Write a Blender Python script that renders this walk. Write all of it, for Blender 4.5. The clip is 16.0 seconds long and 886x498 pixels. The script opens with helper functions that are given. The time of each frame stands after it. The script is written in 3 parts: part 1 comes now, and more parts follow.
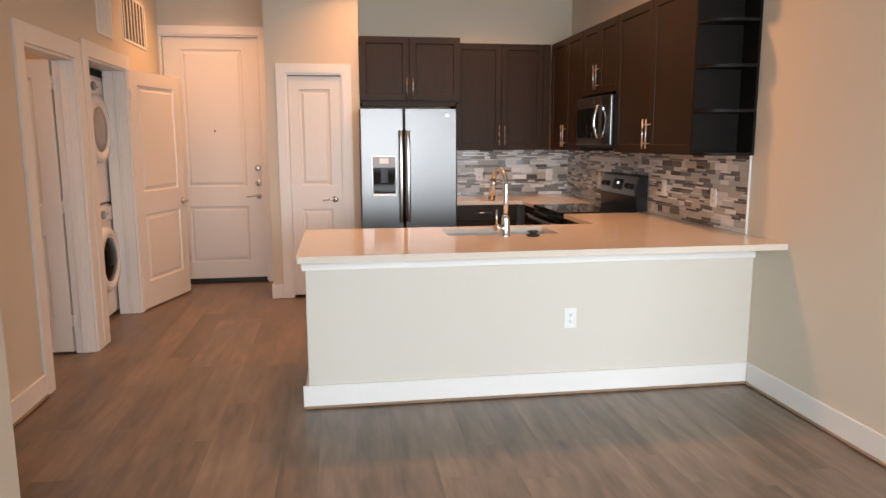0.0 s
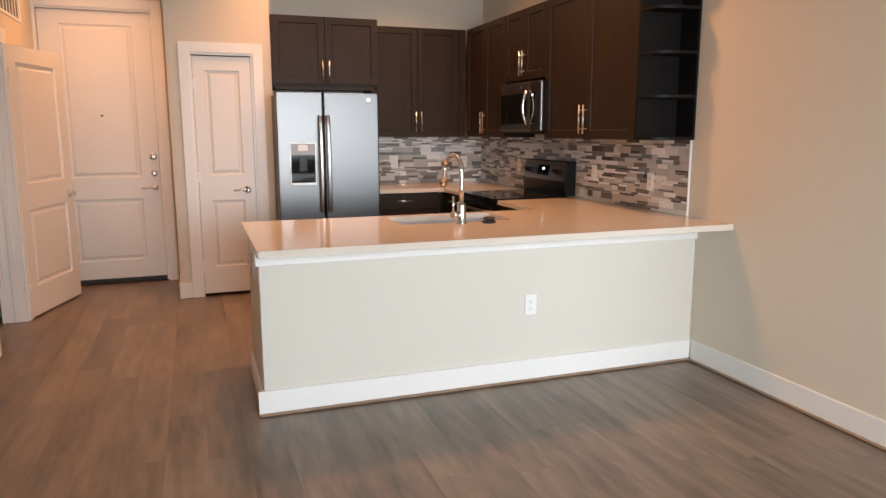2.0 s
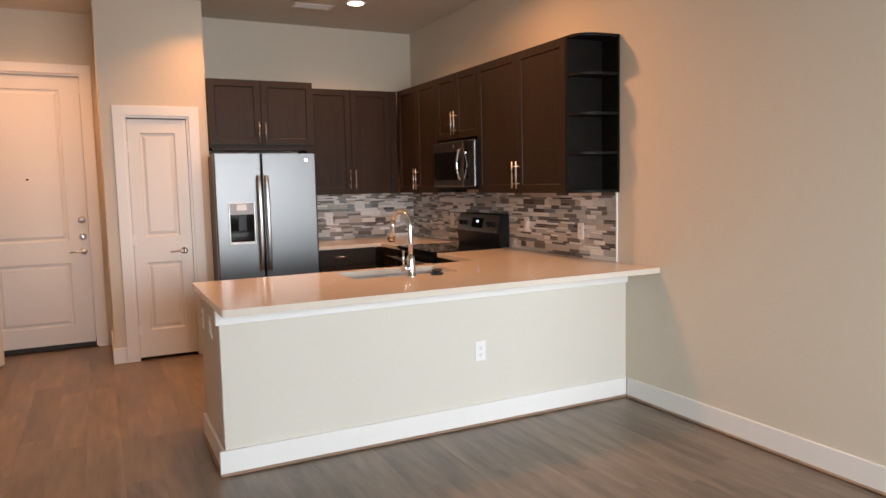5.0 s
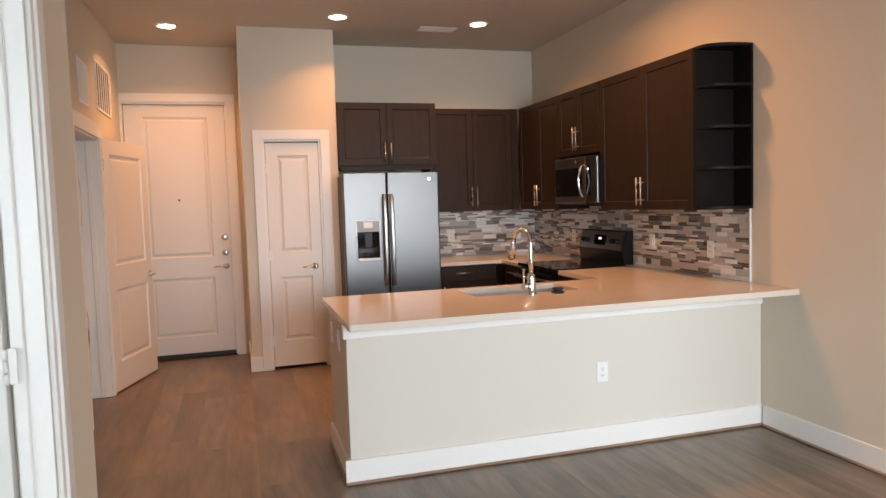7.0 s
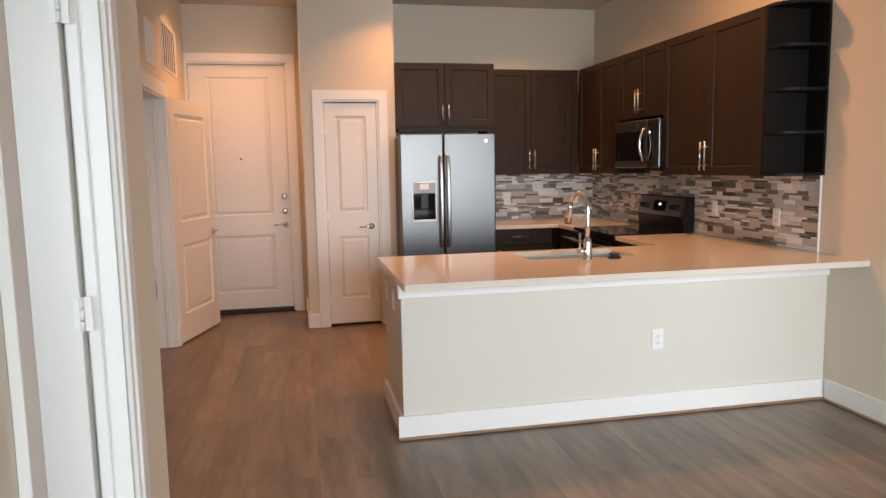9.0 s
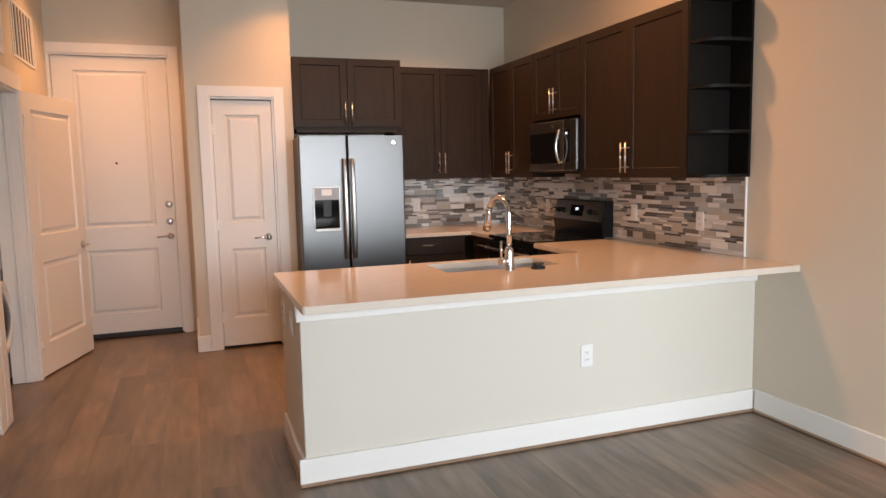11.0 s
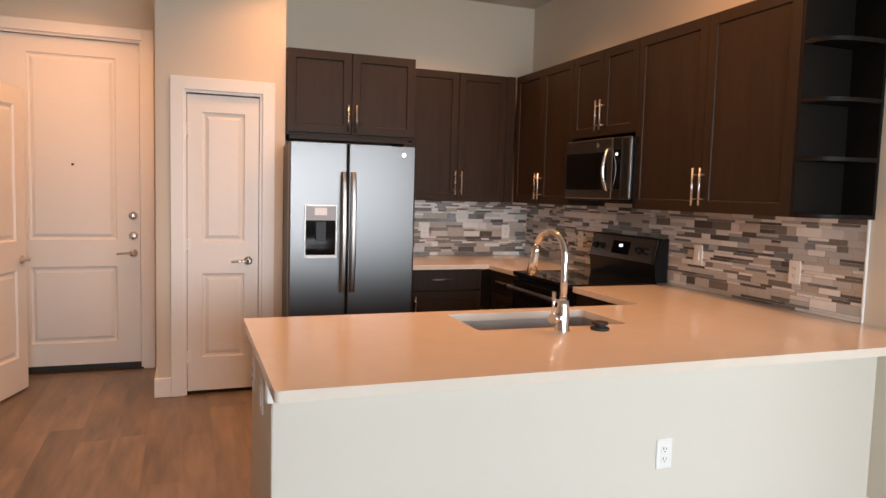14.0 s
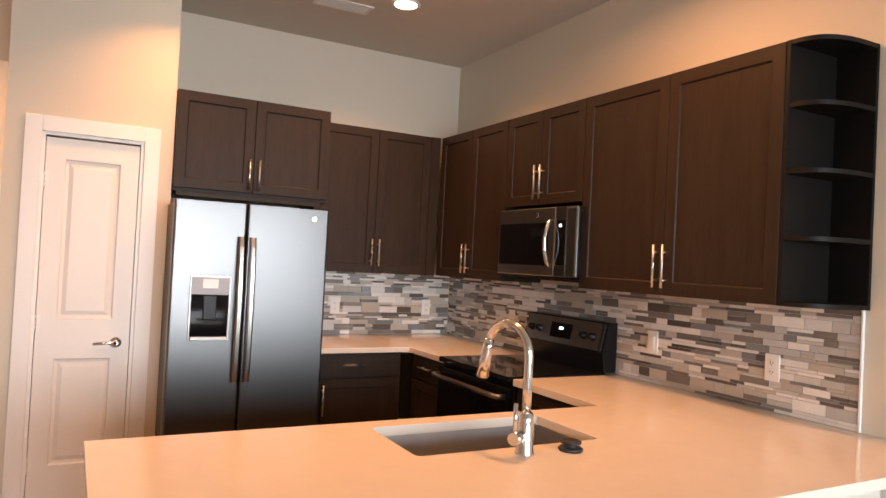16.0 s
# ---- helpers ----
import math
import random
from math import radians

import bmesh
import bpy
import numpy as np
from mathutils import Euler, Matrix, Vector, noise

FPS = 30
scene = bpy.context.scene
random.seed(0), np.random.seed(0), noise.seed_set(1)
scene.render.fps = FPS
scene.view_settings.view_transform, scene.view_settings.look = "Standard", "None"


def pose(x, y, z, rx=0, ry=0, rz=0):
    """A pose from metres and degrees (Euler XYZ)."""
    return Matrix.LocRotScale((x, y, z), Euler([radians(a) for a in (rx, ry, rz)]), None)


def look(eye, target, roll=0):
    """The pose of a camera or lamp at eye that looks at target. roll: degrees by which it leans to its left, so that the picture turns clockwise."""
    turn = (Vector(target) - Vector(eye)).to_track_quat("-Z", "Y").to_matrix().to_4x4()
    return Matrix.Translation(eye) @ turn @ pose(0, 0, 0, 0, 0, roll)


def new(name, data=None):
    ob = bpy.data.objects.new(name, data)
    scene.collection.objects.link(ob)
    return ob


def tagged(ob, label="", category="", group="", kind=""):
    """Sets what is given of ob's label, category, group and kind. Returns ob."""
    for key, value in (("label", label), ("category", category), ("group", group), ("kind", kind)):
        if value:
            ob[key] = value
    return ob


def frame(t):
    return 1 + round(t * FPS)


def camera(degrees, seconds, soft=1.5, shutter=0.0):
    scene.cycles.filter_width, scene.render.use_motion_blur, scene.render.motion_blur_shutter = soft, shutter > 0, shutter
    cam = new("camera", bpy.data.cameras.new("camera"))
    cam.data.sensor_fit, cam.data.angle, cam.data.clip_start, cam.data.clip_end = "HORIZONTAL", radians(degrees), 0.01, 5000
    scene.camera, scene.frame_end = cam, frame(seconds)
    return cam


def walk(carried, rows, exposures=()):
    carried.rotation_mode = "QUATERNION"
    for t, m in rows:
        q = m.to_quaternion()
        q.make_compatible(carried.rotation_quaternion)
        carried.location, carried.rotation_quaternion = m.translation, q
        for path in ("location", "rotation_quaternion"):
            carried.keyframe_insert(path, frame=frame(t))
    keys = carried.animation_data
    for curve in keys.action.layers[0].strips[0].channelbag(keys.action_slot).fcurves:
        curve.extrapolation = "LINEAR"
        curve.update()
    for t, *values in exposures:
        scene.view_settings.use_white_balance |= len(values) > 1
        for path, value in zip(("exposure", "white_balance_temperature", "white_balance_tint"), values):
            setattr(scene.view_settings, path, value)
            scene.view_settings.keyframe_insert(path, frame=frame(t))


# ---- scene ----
cam = camera(65.3, 16.0)
PATH = [
    (0, (0.434, 0.311, 1.472), (0.727, 2.265, 1.164), -0.2),
    (0.5, (0.361, 0.413, 1.466), (0.726, 2.354, 1.151), -0.3),
    (1, (0.242, 0.521, 1.456), (0.576, 2.466, 1.136), 0.9),
    (1.5, (0.05, 0.639, 1.451), (0.59, 2.53, 1.088), -1.0),
    (2, (-0.024, 0.595, 1.44), (0.637, 2.453, 1.103), -0.1),
    (2.5, (-0.077, 0.497, 1.453), (0.567, 2.358, 1.106), -0.1),
    (3, (-0.139, 0.484, 1.437), (0.588, 2.317, 1.104), 0.1),
    (5.5, (-0.278, 0.501, 1.471), (0.611, 2.286, 1.316), -1.5),
    (6, (-0.262, 0.494, 1.477), (0.536, 2.323, 1.341), -1.9),
    (6.5, (-0.278, 0.473, 1.477), (0.432, 2.338, 1.339), -1.5),
    (7, (-0.278, 0.474, 1.482), (0.29, 2.387, 1.347), -1.8),
    (7.5, (-0.273, 0.473, 1.49), (0.189, 2.414, 1.354), -1.7),
    (8, (-0.275, 0.461, 1.494), (0.101, 2.419, 1.329), -1.7),
    (8.5, (-0.281, 0.458, 1.486), (0.06, 2.419, 1.293), -1.1),
    (9, (-0.283, 0.469, 1.478), (0.127, 2.412, 1.24), -1.0),
    (9.5, (-0.279, 0.523, 1.469), (0.238, 2.44, 1.228), -1.4),
    (12, (-0.131, 1.24, 1.443), (0.567, 3.101, 1.226), -0.7),
    (12.5, (-0.108, 1.373, 1.446), (0.582, 3.234, 1.197), 0.0),
    (13, (0.016, 1.524, 1.452), (0.649, 3.412, 1.266), 0.2),
    (13.5, (0.053, 1.686, 1.452), (0.634, 3.59, 1.264), 2.2),
    (14, (-0.007, 1.901, 1.45), (0.688, 3.769, 1.287), 1.6),
    (14.5, (-0.02, 2.074, 1.455), (0.84, 3.871, 1.278), 1.3),
    (15, (0.092, 2.239, 1.466), (0.999, 4.019, 1.372), 0.4),
    (15.5, (0.177, 2.384, 1.478), (1.089, 4.164, 1.465), 2.5),
    (16, (0.151, 2.555, 1.485), (1.095, 4.318, 1.523), 2.9),
]
walk(cam, [(t, look(eye, target, roll)) for t, eye, target, roll in PATH], [(0.0, -0.02), (9.5, -0.1), (12.5, -0.02), (14.5, 0.06), (16.0, 0.42)])

# ---- world, daylight and lamps ----
world = bpy.data.worlds.new("sky")
scene.world = world
world.use_nodes = True
wn = world.node_tree
sky = wn.nodes.new("ShaderNodeTexSky")
sky.sky_type, sky.sun_disc, sky.sun_elevation, sky.sun_rotation = "NISHITA", False, radians(35), radians(60)
wn.links.new(sky.outputs[0], wn.nodes["Background"].inputs[0])
wn.nodes["Background"].inputs[1].default_value = 0.12


def area_lamp(name, m, sx, sy, watts, colour, disk=False, spread=180):
    d = bpy.data.lights.new(name, "AREA")
    d.shape = "DISK" if disk else "RECTANGLE"
    d.size, d.size_y, d.energy, d.color, d.spread = sx, sy, watts, colour, radians(spread)
    ob = new(name, d)
    ob.matrix_world = m
    return ob


WARM = (1.0, 0.42, 0.15)
LAMPS = [(-0.775, 6.98), (0.627, 6.44), (1.898, 6.47)]
CEIL, YS_W = 3.08, -1.9
UNSEEN = [(0.62, 4.66), (1.86, 4.78), (-2.3, 4.45)]   # over the peninsula and in the bathroom
area_lamp("window_daylight", look((1.1, YS_W - 0.06, 1.62), (1.95, 2.2, 0.42)), 3.0, 1.5, 105, (0.89, 0.94, 1.0), False, 100)
area_lamp("window_daylight", look((3.72, YS_W - 0.06, 1.62), (3.3, 2.2, 0.60)), 1.7, 1.5, 44, (0.84, 0.92, 1.0), False, 110)
# unseen cool fill added to whiten the bedroom door; no window stands behind it
area_lamp("bedroom_fill", look((-2.2, -0.42, 1.5), (-1.9, 3.0, 1.2)), 1.2, 1.2, 55, (0.80, 0.91, 1.0))
for (lx, ly), watts, beam in zip(LAMPS + UNSEEN, (14, 9, 14, 15, 27, 11), (130, 120, 132, 150, 165, 150)):
    area_lamp("downlight_lamp", look((lx, ly, CEIL - 0.02), (lx, ly, 0)), 0.13, 0.13, watts, WARM, True, beam)


# ---- materials ----
def material(name, base, rough=0.5, metal=0.0, vary=0.06, fine=40.0, coarse=3.0, bump=0.0, stretch=(1, 1, 1), rvary=0.08, coat=0.0, each=0.0, spec=0.5):
    """Two noises (fine and coarse) vary the colour and the gloss; each: variation from object to object."""
    m = bpy.data.materials.new(name)
    m.use_nodes = True
    n, l = m.node_tree.nodes, m.node_tree.links
    p = n["Principled BSDF"]
    tc = n.new("ShaderNodeTexCoord")
    mp = n.new("ShaderNodeMapping")
    mp.inputs["Scale"].default_value = stretch
    oi = n.new("ShaderNodeObjectInfo")
    l.new(tc.outputs["Object"], mp.inputs["Vector"])
    off = n.new("ShaderNodeMath")
    off.operation = "MULTIPLY"
    off.inputs[1].default_value = 37.0 if each else 0.0
    l.new(oi.outputs["Random"], off.inputs[0])
    a, b = n.new("ShaderNodeTexNoise"), n.new("ShaderNodeTexNoise")
    for t, s in ((a, fine), (b, coarse)):
        t.noise_dimensions = "4D"
        t.inputs["Scale"].default_value, t.inputs["Detail"].default_value = s, 4
        l.new(mp.outputs[0], t.inputs["Vector"])
        l.new(off.outputs[0], t.inputs["W"])
    add = n.new("ShaderNodeMath")
    add.operation = "ADD"
    l.new(a.outputs[0], add.inputs[0])
    l.new(b.outputs[0], add.inputs[1])
    mr = n.new("ShaderNodeMapRange")
    mr.inputs[1].default_value, mr.inputs[2].default_value = 0.62, 1.38
    mr.inputs[3].default_value, mr.inputs[4].default_value = 1 - vary, 1 + vary
    l.new(add.outputs[0], mr.inputs[0])
    val = mr.outputs[0]
    if each:
        e = n.new("ShaderNodeMapRange")
        e.inputs[3].default_value, e.inputs[4].default_value = 1 - each, 1 + each
        l.new(oi.outputs["Random"], e.inputs[0])
        mul = n.new("ShaderNodeMath")
        mul.operation = "MULTIPLY"
        l.new(val, mul.inputs[0])
        l.new(e.outputs[0], mul.inputs[1])
        val = mul.outputs[0]
    hs = n.new("ShaderNodeHueSaturation")
    hs.inputs["Color"].default_value = (*base, 1)
    l.new(val, hs.inputs["Value"])
    l.new(hs.outputs[0], p.inputs["Base Color"])
    rr = n.new("ShaderNodeMapRange")
    rr.inputs[1].default_value, rr.inputs[2].default_value = 0.62, 1.38
    rr.inputs[3].default_value, rr.inputs[4].default_value = max(0.02, rough - rvary * rough), min(1, rough + rvary * rough)
    l.new(add.outputs[0], rr.inputs[0])
    l.new(rr.outputs[0], p.inputs["Roughness"])
    p.inputs["Metallic"].default_value = metal
    p.inputs["Coat Weight"].default_value = coat
    p.inputs["Specular IOR Level"].default_value = spec
    if bump:
        bp = n.new("ShaderNodeBump")
        bp.inputs["Strength"].default_value, bp.inputs["Distance"].default_value = bump, 0.002
        l.new(add.outputs[0], bp.inputs["Height"])
        l.new(bp.outputs[0], p.inputs["Normal"])
    return m


def emitter(name, colour, strength):
    m = material(name, colour, 0.4)
    p = m.node_tree.nodes["Principled BSDF"]
    p.inputs["Emission Color"].default_value, p.inputs["Emission Strength"].default_value = (*colour, 1), strength
    return m


M_WALL = material("wall_paint", (0.64, 0.58, 0.48), 0.75, vary=0.02, fine=160, coarse=1.2, bump=0.12)
M_HALF = material("half_wall_paint", (0.63, 0.60, 0.53), 0.7, vary=0.02, fine=160, coarse=1.2, bump=0.12)
M_CEIL = material("ceiling_paint", (0.60, 0.56, 0.49), 0.85, vary=0.02, fine=120, coarse=1.0, bump=0.1)
M_WHITE = material("white_gloss_paint", (0.78, 0.77, 0.74), 0.38, vary=0.02, fine=60, coarse=2, bump=0.03)
M_DOOR = material("door_paint", (0.76, 0.74, 0.70), 0.42, vary=0.02, fine=60, coarse=2, bump=0.03)
M_GAP = material("dark_gap", (0.02, 0.018, 0.016), 0.8)
M_WOOD = material("espresso_wood", (0.026, 0.0172, 0.0114), 0.46, vary=0.35, fine=30, coarse=4, bump=0.05, stretch=(6, 6, 0.5), spec=0.18)
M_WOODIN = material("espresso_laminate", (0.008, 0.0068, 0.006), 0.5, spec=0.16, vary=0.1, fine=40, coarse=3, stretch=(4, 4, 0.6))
M_FLOOR = material("vinyl_plank", (0.180, 0.136, 0.102), 0.36, vary=0.60, fine=4.2, coarse=1.3, bump=0.04, stretch=(5.0, 0.8, 1), each=0.13, rvary=0.25)
M_SUB = material("floor_underlay", (0.10, 0.075, 0.058), 0.9)
M_SHOE = material("brown_shoe_moulding", (0.27, 0.175, 0.115), 0.5, vary=0.15, fine=20, coarse=4)
M_QUARTZ = material("beige_quartz", (0.66, 0.59, 0.505), 0.12, vary=0.035, fine=260, coarse=14, rvary=0.15)
M_STEEL = material("brushed_stainless", (0.15, 0.149, 0.148), 0.31, 1.0, vary=0.012, fine=4, coarse=0.8, stretch=(1.0, 1.0, 300), rvary=0.035)
M_SATIN = material("satin_steel", (0.42, 0.41, 0.40), 0.42, 0.85, vary=0.05, fine=30, coarse=4)
# dark tone for the shade behind the vent slats
M_SHADE = material("duct_shade", (0.10, 0.09, 0.08), 0.8)
M_SLATE = material("dark_stainless", (0.32, 0.30, 0.28), 0.3, 1.0, vary=0.05, fine=3, coarse=1, stretch=(1.5, 1.5, 120))
M_CHROME = material("satin_chrome", (0.70, 0.70, 0.70), 0.16, 1.0, vary=0.03)
M_NICKEL = material("brushed_nickel", (0.62, 0.63, 0.64), 0.28, 1.0, vary=0.03)
M_BLACK = material("black_enamel", (0.008, 0.008, 0.009), 0.3, vary=0.1, spec=0.2)
M_GLASSBLK = material("black_glass", (0.005, 0.005, 0.006), 0.06, vary=0.05, spec=0.17)
M_PLASTIC = material("white_plastic", (0.78, 0.78, 0.76), 0.35, vary=0.01)
M_APPL = material("white_appliance_enamel", (0.80, 0.80, 0.80), 0.25, vary=0.01)
M_GREY = material("grey_plastic", (0.30, 0.31, 0.33), 0.35, vary=0.03)
M_RUBBER = material("black_rubber", (0.014, 0.013, 0.013), 0.5, vary=0.1)
M_GROUT = material("pale_grout", (0.50, 0.48, 0.45), 0.9, vary=0.05, fine=200)
M_LIGHT = emitter("lamp_diffuser", (1.0, 0.80, 0.58), 14.0)
M_DISPLAY = emitter("clock_digits", (0.75, 0.88, 1.0), 2.0)
M_TILES = [material("tile_%s" % k, c, r, vary=v, fine=60, coarse=18, each=0.10, stretch=(1, 1, 1)) for k, c, r, v in (
    ("white_marble", (0.74, 0.72, 0.69), 0.2, 0.06), ("pale_grey", (0.52, 0.51, 0.49), 0.18, 0.06),
    ("taupe_glass", (0.19, 0.168, 0.148), 0.12, 0.08), ("dark_taupe", (0.115, 0.099, 0.087), 0.12, 0.10),
    ("sand_stone", (0.45, 0.40, 0.34), 0.3, 0.08), ("blue_grey_glass", (0.20, 0.205, 0.21), 0.1, 0.06))]


# ---- mesh helpers ----
def box(bm, x0, y0, z0, x1, y1, z1, bevel=0.0, seg=1):
    v = bmesh.ops.create_cube(bm, size=1.0, matrix=Matrix.LocRotScale(((x0 + x1) / 2, (y0 + y1) / 2, (z0 + z1) / 2), None, (x1 - x0, y1 - y0, z1 - z0)))["verts"]
    if bevel:
        es = list({e for q in v for e in q.link_edges})
        bmesh.ops.bevel(bm, geom=es, offset=bevel, segments=seg, affect="EDGES", profile=0.5)
    return bm


def boxes(*rows, bevel=0.0):
    bm = bmesh.new()
    for r in rows:
        box(bm, *r, bevel=bevel)
    return bm


def sweep(bm, pts, r, seg=14, cap=True):
    """A round bar along a line of points; r may be one radius or one for each point."""
    pts = [Vector(p) for p in pts]
    rs = r if isinstance(r, (list, tuple)) else [r] * len(pts)
    up, rings = None, []
    for i, p in enumerate(pts):
        d = (pts[min(i + 1, len(pts) - 1)] - pts[max(i - 1, 0)]).normalized()
        up = d.orthogonal().normalized() if up is None else (up - d * up.dot(d)).normalized()
        side = d.cross(up)
        rings.append([bm.verts.new(p + (up * math.cos(a) + side * math.sin(a)) * rs[i]) for a in (2 * math.pi * k / seg for k in range(seg))])
    for a, b in zip(rings, rings[1:]):
        for k in range(seg):
            bm.faces.new((a[k], a[(k + 1) % seg], b[(k + 1) % seg], b[k])).smooth = True
    if cap:
        bm.faces.new(rings[0][::-1])
        bm.faces.new(rings[-1])
    return bm


def lathe(bm, profile, m=Matrix(), seg=32):
    """Turns (radius, height) pairs about the z axis of m."""
    rings = [[bm.verts.new(m @ Vector((r * math.cos(a), r * math.sin(a), h))) for a in (2 * math.pi * k / seg for k in range(seg))] for r, h in profile]
    for a, b in zip(rings, rings[1:]):
        for k in range(seg):
            bm.faces.new((a[k], a[(k + 1) % seg], b[(k + 1) % seg], b[k])).smooth = True
    bm.faces.new(rings[0][::-1])
    bm.faces.new(rings[-1])
    return bm


def panelled(w, h, t, rects, steps, bevel=0.002):
    """A slab, x 0..w and z 0..h, front at y=0 looking to -y, with sunk panels: steps are (inset, depth) rings from each panel's edge."""
    bm = bmesh.new()

    def quad(a, b, c, d):
        bm.faces.new([bm.verts.new(p) for p in (a, b, c, d)])

    def face(x0, z0, x1, z1, y=0.0):
        quad((x0, y, z0), (x1, y, z0), (x1, y, z1), (x0, y, z1))
    rects = sorted(rects, key=lambda r: r[1])
    xl, xr = rects[0][0], rects[0][2]
    b = bevel
    face(b, b, xl, h - b)
    face(xr, b, w - b, h - b)
    zs = [b] + [z for r in rects for z in (r[1], r[3])] + [h - b]
    for z0, z1 in zip(zs[::2], zs[1::2]):
        face(xl, z0, xr, z1)
    for x0, z0, x1, z1 in rects:
        pi, pd = 0.0, 0.0
        for ins, dep in steps:
            o = [(x0 + pi, pd, z0 + pi), (x1 - pi, pd, z0 + pi), (x1 - pi, pd, z1 - pi), (x0 + pi, pd, z1 - pi)]
            i = [(x0 + ins, dep, z0 + ins), (x1 - ins, dep, z0 + ins), (x1 - ins, dep, z1 - ins), (x0 + ins, dep, z1 - ins)]
            for k in range(4):
                quad(o[k], o[(k + 1) % 4], i[(k + 1) % 4], i[k])
            pi, pd = ins, dep
        face(x0 + pi, z0 + pi, x1 - pi, z1 - pi, pd)
    f = [(b, 0, b), (w - b, 0, b), (w - b, 0, h - b), (b, 0, h - b)]
    s = [(0, b, 0), (w, b, 0), (w, b, h), (0, b, h)]
    r = [(0, t, 0), (w, t, 0), (w, t, h), (0, t, h)]
    for k in range(4):
        j = (k + 1) % 4
        quad(s[k], s[j], f[j], f[k])
        quad(r[k], r[j], s[j], s[k])
    quad(r[1], r[0], r[3], r[2])
    return bm


def mesh_of(name, bm, mat):
    me = bpy.data.meshes.new(name)
    bm.to_mesh(me)
    bm.free()
    me.materials.append(mat)
    return me


def part(name, bm, mat, parent, label="", m=None):
    ob = new(name, mesh_of(name, bm, mat))
    ob.parent = parent
    if m is not None:
        ob.matrix_basis = m
    return tagged(ob, label)


def thing(name, m, label, category, group=""):
    ob = new(name)
    ob.matrix_basis = m
    return tagged(ob, label, category, group)


def single(name, bm, mat, label, category, m=None, group=""):
    ob = new(name, mesh_of(name, bm, mat))
    if m is not None:
        ob.matrix_basis = m
    return tagged(ob, label, category, group)


def structure(name, bm, mat, label, category="wall"):
    return tagged(new(name, mesh_of(name, bm, mat)), label, category, kind="structure")


# ---- the shell ----
XR, XH, XL = 2.873, -1.30, -0.75          # right wall, hall's left wall, living room's left wall
YB, YP, YE, YS, YC = 7.49, 6.90, 7.75, -1.9, 2.88  # kitchen back, pantry, entry, window wall, corner of the left wall
T = 0.12
XW, YW = 5.0, 2.15                      # the living room widens behind the long wall
structure("wall_right", boxes((XR, YW, 0, XR + T, YB + T, CEIL)), M_WALL, "beige painted long wall beside the kitchen")
structure("wall_living_right", boxes((XW, YS - T, 0, XW + T, YW, CEIL), (XR + T, YW, 0, XW + T, YW + T, CEIL)), M_WALL, "plain painted walls of the wider living room")
structure("wall_kitchen_back", boxes((0.645, YB, 0, XR, YB + T, CEIL)), M_WALL, "beige painted wall behind the kitchen cabinets")


def wall_x(x0, x1, y0, y1, holes):
    """A wall that runs along y, with openings (y from, y to, z from, z to)."""
    bm, y = bmesh.new(), y0
    for a, b, lo, hi in holes:
        box(bm, x0, y, 0, x1, a, CEIL)
        box(bm, x0, a, hi, x1, b, CEIL)
        if lo:
            box(bm, x0, a, 0, x1, b, lo)
        y = b
    return box(bm, x0, y, 0, x1, y1, CEIL)


def wall_y(y0, y1, x0, x1, holes):
    bm, x = bmesh.new(), x0
    for a, b, lo, hi in holes:
        box(bm, x, y0, 0, a, y1, CEIL)
        box(bm, a, y0, hi, b, y1, CEIL)
        if lo:
            box(bm, a, y0, 0, b, y1, lo)
        x = b
    return box(bm, x, y0, 0, x1, y1, CEIL)


PX0, PX1, PH = -0.025, 0.488, 2.09       # pantry doorway
EX0, EX1, EH = -1.295, -0.325, 2.535      # entry doorway
B0, B1, DH = 4.60, 5.38, 2.03            # bathroom doorway in the hall wall
C0, C1, CH = 5.63, 6.52, 2.07                      # laundry closet doorway
L0, L1 = 1.765, 2.42                      # doorway in the living room's left wall
structure("wall_pantry", wall_y(YP, YP + T, -0.20, 0.645, [(PX0, PX1, 0, PH)]), M_WALL, "beige painted wall round the pantry door")
structure("wall_pantry_side", boxes((-0.20, YP + T, 0, -0.10, YE, CEIL), (0.545, YP + T, 0, 0.645, YB + T, CEIL)), M_WALL, "beige painted return walls of the pantry")
structure("wall_entry", wall_y(YE, YE + 0.16, XH - T, -0.10, [(EX0, EX1, 0, EH)]), M_WALL, "beige painted wall round the entry door")
structure("wall_hall", wall_x(XH - T, XH, YC, YE, [(B0, B1, 0, DH), (C0, C1, 0, CH)]), M_WALL, "beige painted hall wall with two doorways")
structure("wall_living_left", wall_x(XL - T, XL, YS, YC, [(L0, L1, 0, DH)]), M_WALL, "pale painted living room wall with a doorway")
structure("wall_corner_return", boxes((XH - T, YC - T, 0, XL - T, YC, CEIL)), M_WALL, "short painted return wall at the hall corner")
structure("wall_south", wall_y(YS - T, YS, XL - T, XW, [(-0.45, 4.65, 0.85, 2.40)]), M_WALL, "painted wall with a wide window")
structure("wall_side_rooms", boxes((-3.4, -0.6, 0, -3.28, 7.6, CEIL), (-3.28, -0.6, 0, XL - T, -0.48, CEIL), (-3.28, 3.6, 0, XH - T, 3.72, CEIL),
                                   (-3.28, 5.42, 0, XH - T, 5.50, CEIL), (-3.28, 7.3, 0, XH - T, 7.42, CEIL), (-2.25, 5.50, 0, -2.15, 7.3, CEIL)), M_WALL, "plain walls that close the side rooms")
structure("ceiling", boxes((-3.4, YS - T, CEIL, XW + T, YE + 0.6, CEIL + 0.1)), M_CEIL, "off-white painted flat ceiling", "ceiling")
